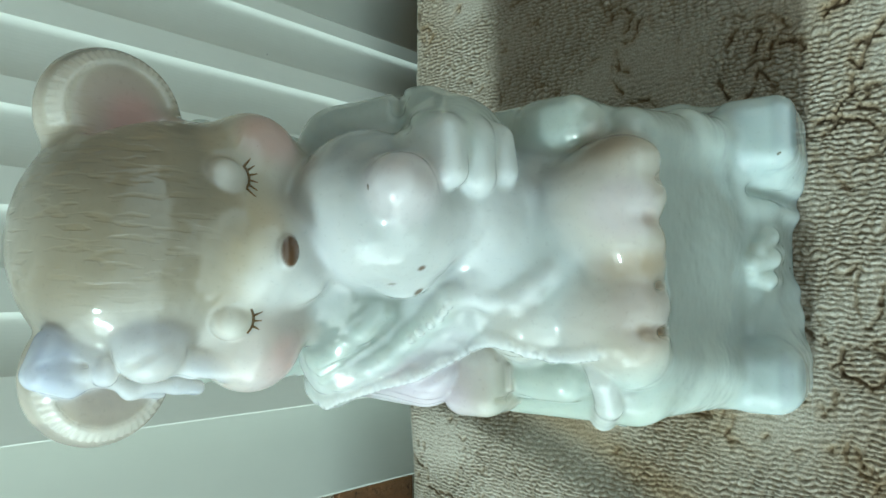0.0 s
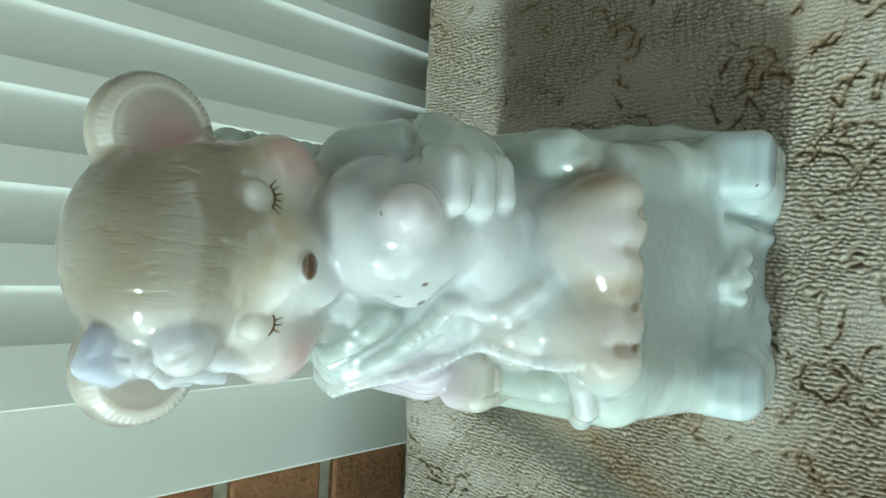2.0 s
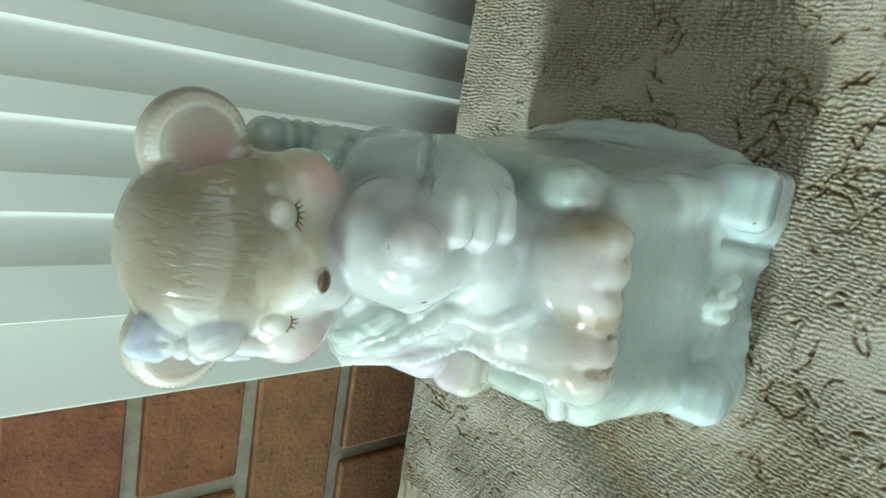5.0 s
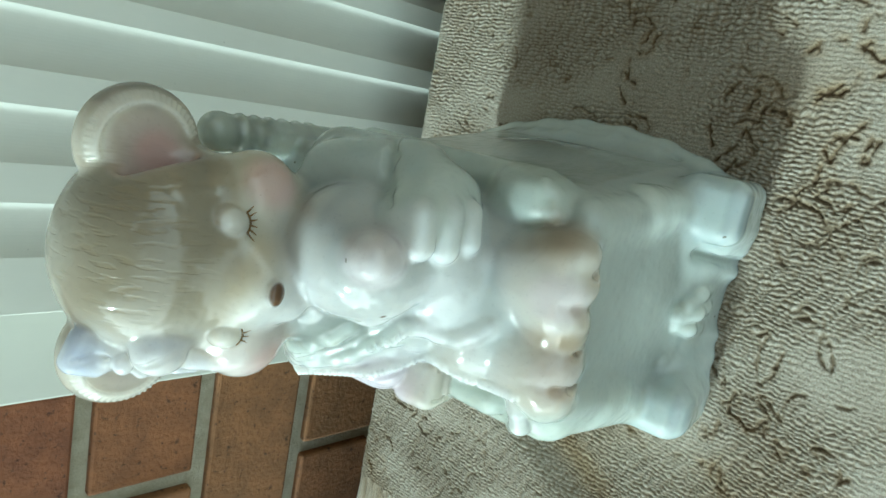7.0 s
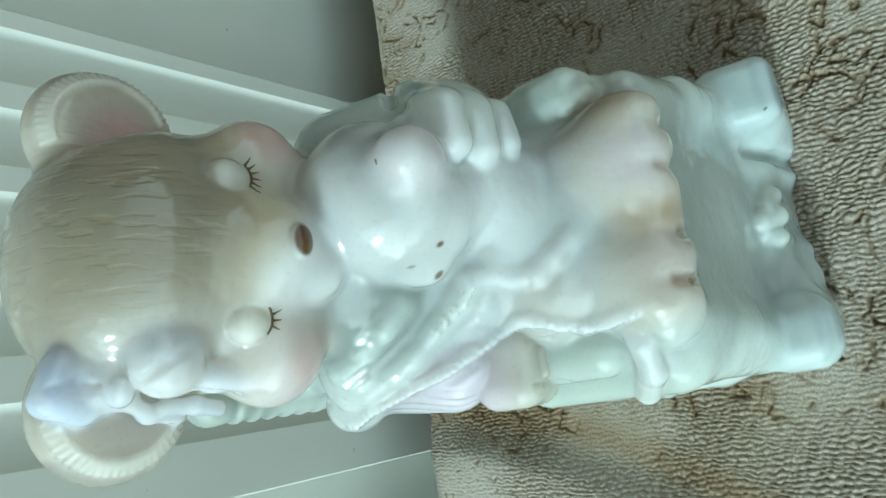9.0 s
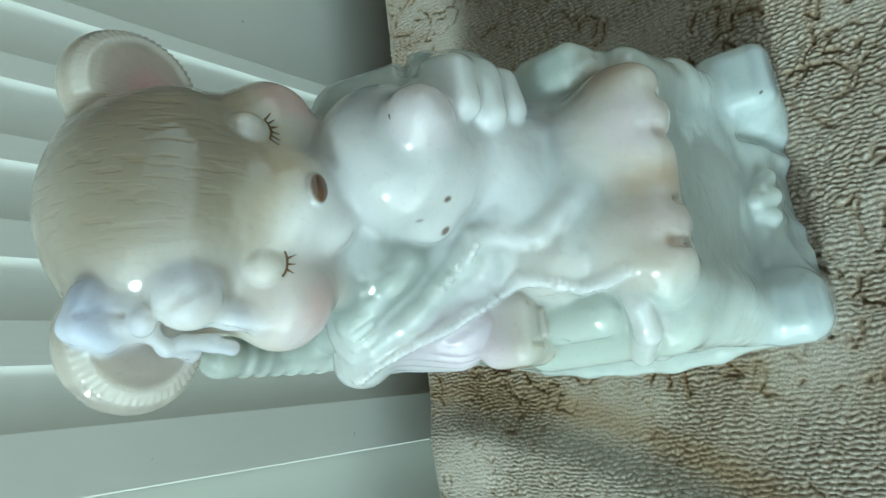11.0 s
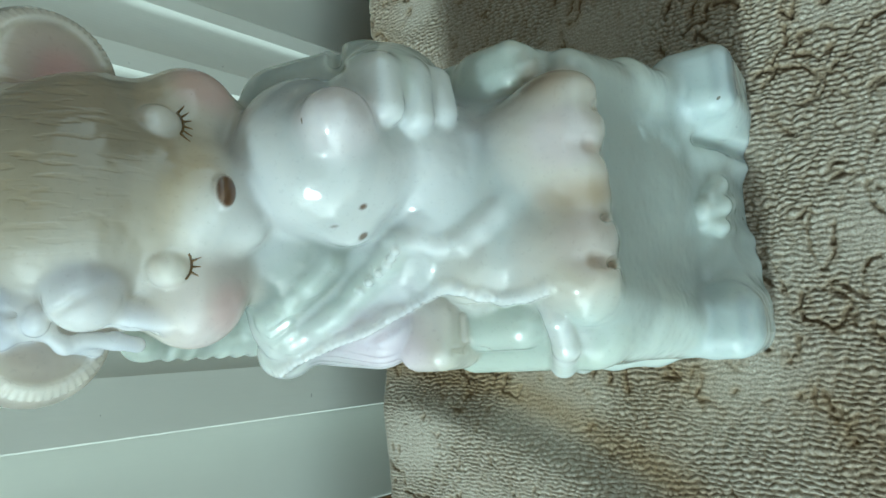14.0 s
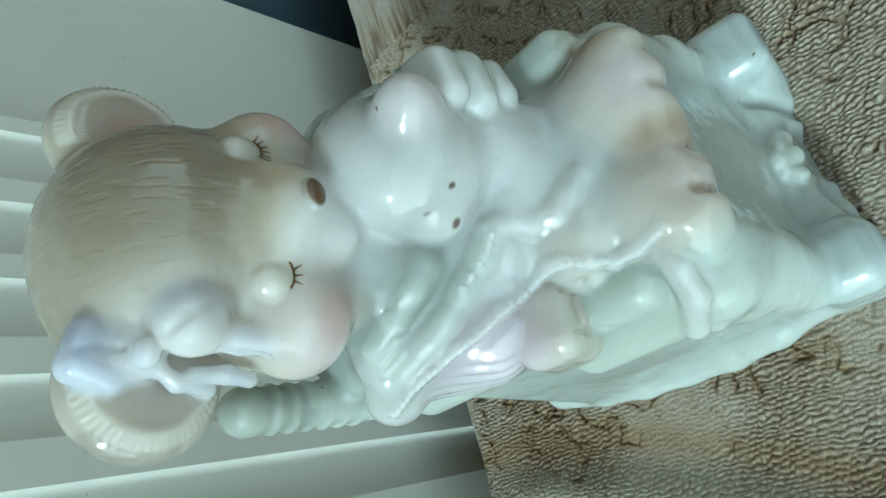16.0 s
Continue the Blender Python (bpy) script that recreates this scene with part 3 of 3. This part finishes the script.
def cub():
    # body under the wrap, head with its snout, and the ear that stands up beside the holding hand
    clay.blob((6, 117, 98), (18, 13, 16), WHITE, 5)
    clay.blob((20, 121, 125.5), (18.5, 16.5, 17.5), WHITE, 3)
    clay.blob((18, 115, 121.3), (16.2, 16, 17), WHITE, 4)
    clay.blob((5.2, 114.6, 119.6), (5.6, 5.2, 5.6), WHITE, 4)
    clay.blob((23.0, 102.4, 131.8), (6.8, 6.8, 7.6), BLUSH, 5.0)
    clay.blob((0, 131, 124), (6, 5, 6), LILAC, 3)
    clay.blob((13, 105, 99), (12, 9, 10), WHITE, 6)
    clay.blob((23, 104.5, 104), (13, 9, 12), WHITE, 6)
    clay.blob((5.2, 106.3, 101.6), (6.2, 4.6, 6.4), WHITE, 1.8)
    clay.blob((-3, 103, 91), (12, 9, 8), TAN, 6)
    for points, r in (([(11, 101, 101), (9, 98.5, 95), (4, 97.5, 88)], 1.6), ([(17, 99, 100), (16, 95.5, 94), (10, 94.5, 86)], 1.5), ([(24, 97, 99), (21.5, 94, 92.5), (17, 92.5, 86)], 1.4)):
        clay.path(points, r, WHITE, 4)
    clay.blob((40, 98, 78), (8.5, 15, 13), MINT, 4)
    # the wrap: broad soft folds that fan out from the neck to its beaded border
    clay.rod((-20, 146, 115), (-6, 124, 100), 6.5, 7.5, PALE, 5)
    clay.rod((-10, 142, 118), (-1, 123, 106), 8, 8, PALE, 5)
    clay.rod((-16, 145, 118), (-8, 124, 103), 7, 7.5, PALE, 5)
    clay.blob((-24, 152, 113), (6.5, 8, 6.5), PALE, 4)
    for points, r in (([(-12, 140, 125), (-6, 128, 119), (-1, 119, 113)], 1.5), ([(-16, 141, 124), (-10.5, 129, 116), (-4, 117, 108.5)], 1.7),
                      ([(-19, 142.5, 122.5), (-13.5, 129, 113.5), (-8, 117, 104)], 1.6), ([(-23, 145, 120.5), (-17.5, 132.5, 111.5), (-11, 116, 101)], 1.5), ([(-8, 139, 127), (-3, 128, 122)], 1.2)):
        clay.path(points, r, PALE, 2.6)
    clay.ripple((-30, 130, 105), (7, 18, 12), (0.2, -0.6, 0.8), 3.2, 0.7)
    folds = (((-16.5, 141, 125), (-12.5, 134, 123.5), (-8.5, 128.5, 121.5), (-3.9, 123.9, 119)),
             ((-22, 139, 119), (-18, 131, 116), (-15.4, 126.5, 114.6), (-10.3, 121.1, 112.1), (-5.1, 113.3, 110.2), (-0.7, 109.7, 109.6)))
    for points in folds:
        ridge(points, 1.8, PALE, 3.2, 0.95)
    for k in range(3):
        ridge(((-17.5 - 2.2 * k, 144, 122.5 - 0.6 * k), (-14.5 - 2.2 * k, 138, 121 - 0.6 * k)), 0.7, PALE, 1.0, 0.2)
    ridge(((-0.4, 109.7, 109.6), (0.2, 105.9, 106.2), (-1.2, 103.5, 102.6), (-0.8, 98.2, 99.6), (1.9, 94.2, 98.2), (5.3, 90.4, 96.7)), 1.6, WHITE, 3.0, 0.9)
    # the hem of the wrap with its row of beads, from the sleeve past the hand to the frill
    hem = [lay(p) for p in ((-28.9, 148.6, 116.7), (-25.7, 141.4, 116.1), (-21.6, 129.3, 112.1), (-19.8, 123.0, 109.1), (-16.6, 117.9, 105.2), (-14.0, 113.9, 101.2), (-11.5, 109.3, 99.5),
                            (-10.4, 106.3, 98.2), (-11.1, 103.1, 97.7), (-13.0, 101, 92.5), (-14.2, 97.8, 87.6), (-13.9, 93, 86), (-12.8, 88.5, 86))]
    for a, b in zip(hem, hem[1:]):
        clay.rod(a, b, 1.5, 1.5, WHITE, 1.6)
        n = max(1, round((b - a).length / 1.9))
        for i in range(n):
            clay.blob(a.lerp(b, (i + 0.5) / n) + Vector((-0.8, -1.1, 0.7)), (1.15, 1.15, 1.15), WHITE, 0.3)
    for a, b in zip(hem, hem[1:7]):
        clay.rod(a + Vector((-2.9, -0.6, -0.4)), b + Vector((-2.9, -0.6, -0.4)), 0.9, 0.9, None, 1.6, True)
    for a, b in zip(folds[1][3:], folds[1][4:]):
        for i in range(3):
            clay.blob(lay(Vector(a).lerp(Vector(b), i / 3)) + Vector((-0.3, -0.3, 0.3)), (1.0, 1.0, 1.0), WHITE, 0.8)
    # the hand that holds the cub: a broad back and three short fingers
    clay.blob((34.0, 104.5, 115.3), (8.5, 9.5, 13), PALE, 4)
    for a, b, r in (((35, 99.5, 122), (27.2, 98.8, 121.6), 4.4), ((35.5, 98.6, 113.4), (26.4, 98.2, 113.0), 4.4), ((36, 98.2, 106), (28.6, 96.8, 105.8), 3.9)):
        clay.rod(a, b, r, r, WHITE, 1.6)
    # the hand on the arm of the chair, the hollow of the arm and the frill before it
    clay.rod((-20.5, 118, 76), (-20.5, 90, 71.5), 8.5, 8.5, MINT, 3)
    clay.rod((-24.3, 118, 73), (-24.3, 86, 68), 8.2, 8.2, MINT, 3)
    clay.slab((-21.0, 117.0, 89.0), (9.8, 8.5, 10.5), 5.5, TAN, 0.8, (14, 0, 0))
    clay.slab((-20.6, 108.8, 87.5), (3.6, 1.5, 4.2), 0.9, TAN, 0.5, (14, 0, 0))
    groove(((-25.8, 107, 95), (-26, 107, 90), (-26, 107, 84)), 0.5, 1.0)
    groove(((-15.4, 107, 95), (-15.6, 107, 90), (-15.6, 107, 84)), 0.5, 1.0)
    clay.path([(-13.5, 86.5, 84), (-20, 85.2, 82), (-26.5, 86.5, 77.5), (-31, 92, 71)], 3.4, WHITE, 0.8)
    clay.path([(-13.5, 84.0, 79), (-20, 82.6, 77), (-26, 84, 72.5), (-30.5, 89.5, 66)], 3.0, WHITE, 1.0)
    for i in range(8):
        t = i / 7
        p = (-13.5 - 17 * t, 81.2 - 2.0 * t + 7.0 * t * t, 76.6 - 6 * t - 6 * t * t)
        clay.blob(p, (1.2, 1.7, 2.2), WHITE, 0.7)
    clay.slab((-23.5, 91, 58), (8.5, 7, 11), 4.5, PALE, 3, (-10, 0, 0))
    clay.rod((-23.5, 83, 66), (-24, 80, 30), 7.5, 8, PALE, 4)
    ridges = random.Random(11)
    for i in range(10):
        x, z = ridges.uniform(2, 14), ridges.uniform(86, 98)
        y = 97 + 0.45 * (z - 92) + 0.02 * (x - 6) ** 2
        dx, dz = ridges.uniform(1, 4), ridges.uniform(3, 6)
        clay.path([(x, y, z), (x - dx * 0.4, y - 0.4, z - dz * 0.6), (x - dx, y - 1.0, z - dz)], 0.9, None, 2.4)
    groove(((48.0, 119.8, 118.9), (43.7, 116.9, 120.2), (36.1, 108, 126)), 0.7, 2.0)
    # ruffle of the dress over the other arm of the chair
    for i in range(3):
        clay.rod((40, 84, 88 - i * 4), (44 - i * 0.3, 85.5 - i * 0.5, 86 - i * 4.5), 2.6, 2.2, PALE, 2.5)


chair()
bear()
cub()
clay.path([(-31, 176, 14), (-34, 165, 10), (-36, 150, 8), (-37.5, 138, 6)], 1.0, None, 1.2, True)
clay.path([(61, 168, 22), (67, 150, 18), (69, 130, 16), (66, 108, 15), (60, 90, 14)], 1.0, None, 1.5, True)
clay.flat(0.0)
co, quads, paint = clay.surface()
pairs = np.concatenate([quads[:, [0, 1]], quads[:, [1, 2]], quads[:, [2, 3]], quads[:, [3, 0]]])
valence = np.maximum(np.bincount(pairs[:, 0], minlength=len(co)), 1)


def sample(p):
    """Distance at places given in cells of the grid."""
    i = np.clip(np.floor(p).astype(int), 0, np.array(clay.d.shape) - 2)
    f = p - i
    total = 0.0
    for o in [(a, b, c) for a in (0, 1) for b in (0, 1) for c in (0, 1)]:
        w = np.prod([f[:, k] if o[k] else 1 - f[:, k] for k in range(3)], axis=0)
        total = total + w * clay.d[i[:, 0] + o[0], i[:, 1] + o[1], i[:, 2] + o[2]]
    return total


for turn in range(3):
    for c in range(3):
        co[:, c] = 0.45 * co[:, c] + 0.55 * np.bincount(pairs[:, 0], co[pairs[:, 1], c], len(co)) / valence
    cell = (co - clay.low) / clay.step
    slope = np.stack([sample(cell + e) - sample(cell - e) for e in np.eye(3)], 1) / (2 * clay.step)
    co -= 0.9 * slope * (sample(cell) / np.maximum((slope ** 2).sum(1), 0.3))[:, None]


cell = (co - clay.low) / clay.step
normal = np.stack([sample(cell + 1.1 * e) - sample(cell - 1.1 * e) for e in np.eye(3)], 1)
normal /= np.maximum(np.linalg.norm(normal, axis=1), 1e-6)[:, None]


def brush(centre, radius, colour, strength=1.0, soft=0.6):
    """Airbrushed glaze: a round patch with a soft border."""
    r = np.linalg.norm((co - np.array(centre)) / np.array(radius), axis=1)
    f = np.clip((1 - r) / soft, 0, 1)
    f = (strength * f * f * (3 - 2 * f))[:, None]
    paint[:] += (np.array(colour) - paint) * f


def soften(times):
    """Lets the glazes run into one another."""
    for _ in range(times):
        for c in range(3):
            paint[:, c] = 0.5 * paint[:, c] + 0.5 * np.bincount(pairs[:, 0], paint[pairs[:, 1], c], len(co)) / valence


soften(8)
brush((9, 119, 139), (27, 18, 15), WHITE, 1.0, 0.8)
brush((3, 124, 148), (14, 14, 11), WHITE, 0.8, 0.8)
brush((31, 132, 144), (18, 14, 12), CREAM, 0.9, 0.9)
brush((-14, 134, 145), (22, 16, 18), BLUSH, 0.9, 0.9)
brush((35, 78, 94), (11, 14, 16), (0.26, 0.20, 0.13), 0.75, 0.9)
brush((-5, 72, 88), (15, 14, 10), (0.30, 0.24, 0.17), 0.6, 0.9)
brush((7, 74, 86), (7, 14, 14), (0.24, 0.18, 0.11), 0.8, 0.9)
brush((35, 131, 146), (10, 9, 10), PINK, 0.65)
brush((-13, 131, 142), (8, 9, 8), PINK, 0.45)
brush((12, 160, 194), (30, 30, 16), CREAM, 0.5, 0.9)
brush((-14, 142, 168), (24, 30, 30), (0.60, 0.585, 0.54), 0.9, 0.9)
brush((38, 147, 169), (8, 6, 8), PINK, 0.8)
brush((19, 72, 94), (10, 12, 12), BLUSH, 0.6)
brush((-4, 72, 86), (10, 12, 12), BLUSH, 0.3)
brush((28, 108, 118), (8, 8, 8), PALE, 0.5)
brush((-26, 122, 104), (8, 14, 12), LILAC, 0.7)
brush((9, skin(9, 148)[1], 148), (3.9, 3, 2.6), BROWN, 1.0, 0.25)
brush((6.0, 106.5, 123.8), (0.85, 5, 1.2), BROWN, 0.9, 0.5)
brush((0.9, 112, 119), (1.1, 6, 1.6), BROWN, 0.9, 0.5)
brush((2.6, 114.5, 126.3), (0.55, 5, 1.4), BROWN, 0.85, 0.5)
for x, z in ((25, 156.4), (-5.4, 154.2)):
    brush((x, skin(x, z)[1], z), (4.5, 4, 4.4), (0.54, 0.52, 0.46), 1.0, 0.3)
brush((0.5, 134, 124), (5, 5, 5), LILAC, 0.8, 0.8)
fur = np.clip(1.6 - 1.6 * np.linalg.norm((co - np.array((20, 138, 179))) / np.array((28, 28, 25)), axis=1), 0, 1)


def tube(points, r0, r1, sides=6):
    """A thin tapered stroke; gives its vertices and quads."""
    ring, faces = [], []
    pts = [Vector(p) for p in points]
    for i, p in enumerate(pts):
        d = (pts[min(i + 1, len(pts) - 1)] - pts[max(i - 1, 0)]).normalized()
        q = d.to_track_quat("Z", "Y")
        r = r0 + (r1 - r0) * i / (len(pts) - 1)
        ring += [tuple(p + q @ Vector((r * math.cos(k * 2 * math.pi / sides), r * math.sin(k * 2 * math.pi / sides), 0))) for k in range(sides)]
    for i in range(len(pts) - 1):
        for k in range(sides):
            a, b = i * sides + k, i * sides + (k + 1) % sides
            faces.append((a, b, b + sides, a + sides))
    return ring, faces


# painted lashes, slightly raised
for x, z, n in ((25, 155.4, 6), (-5.4, 154.2, 3)):
    strokes = [([skin(x + 3.6 * math.sin(a), z - 3.2 * math.cos(a)) for a in np.linspace(-0.8, 0.8, 9)], 0.28, 0.28)]
    for i in range(n):
        a = (i - (n - 1) / 2) * 0.3
        strokes.append(([skin(x + (3.6 + g) * math.sin(a * (1 + g * 0.12)), z - (3.2 + g) * math.cos(a)) for g in (0, 0.6, 1.2, 1.8)], 0.3, 0.1))
    for points, r0, r1 in strokes:
        ring, faces = tube(points, r0, r1)
        quads = np.concatenate([quads, np.array(faces) + len(co)])
        co = np.concatenate([co, np.array(ring)])
        normal = np.concatenate([normal, np.zeros((len(ring), 3))])
        paint = np.concatenate([paint, np.tile(np.array(LASH), (len(ring), 1))])
        fur = np.concatenate([fur, np.zeros(len(ring))])

ORIGIN = np.array((12.0, 120.0, 0.0))
mesh = mesh_from("figurine", (co - ORIGIN) * mm, quads, MAT_PORCELAIN)
mesh.normals_split_custom_set_from_vertices(normal.tolist())
rgba = np.ones((len(co), 4), np.float32)
rgba[:, :3] = paint
mesh.attributes.new("paint", "FLOAT_COLOR", "POINT").data.foreach_set("color", rgba.ravel())
mesh.attributes.new("fur", "FLOAT", "POINT").data.foreach_set("value", fur.astype(np.float32))
figurine = tagged(new("figurine", mesh), "glazed porcelain bear asleep in a pale green rocking chair", "figurine")
figurine.location = (ORIGIN[0] * mm, ORIGIN[1] * mm, SEAT)
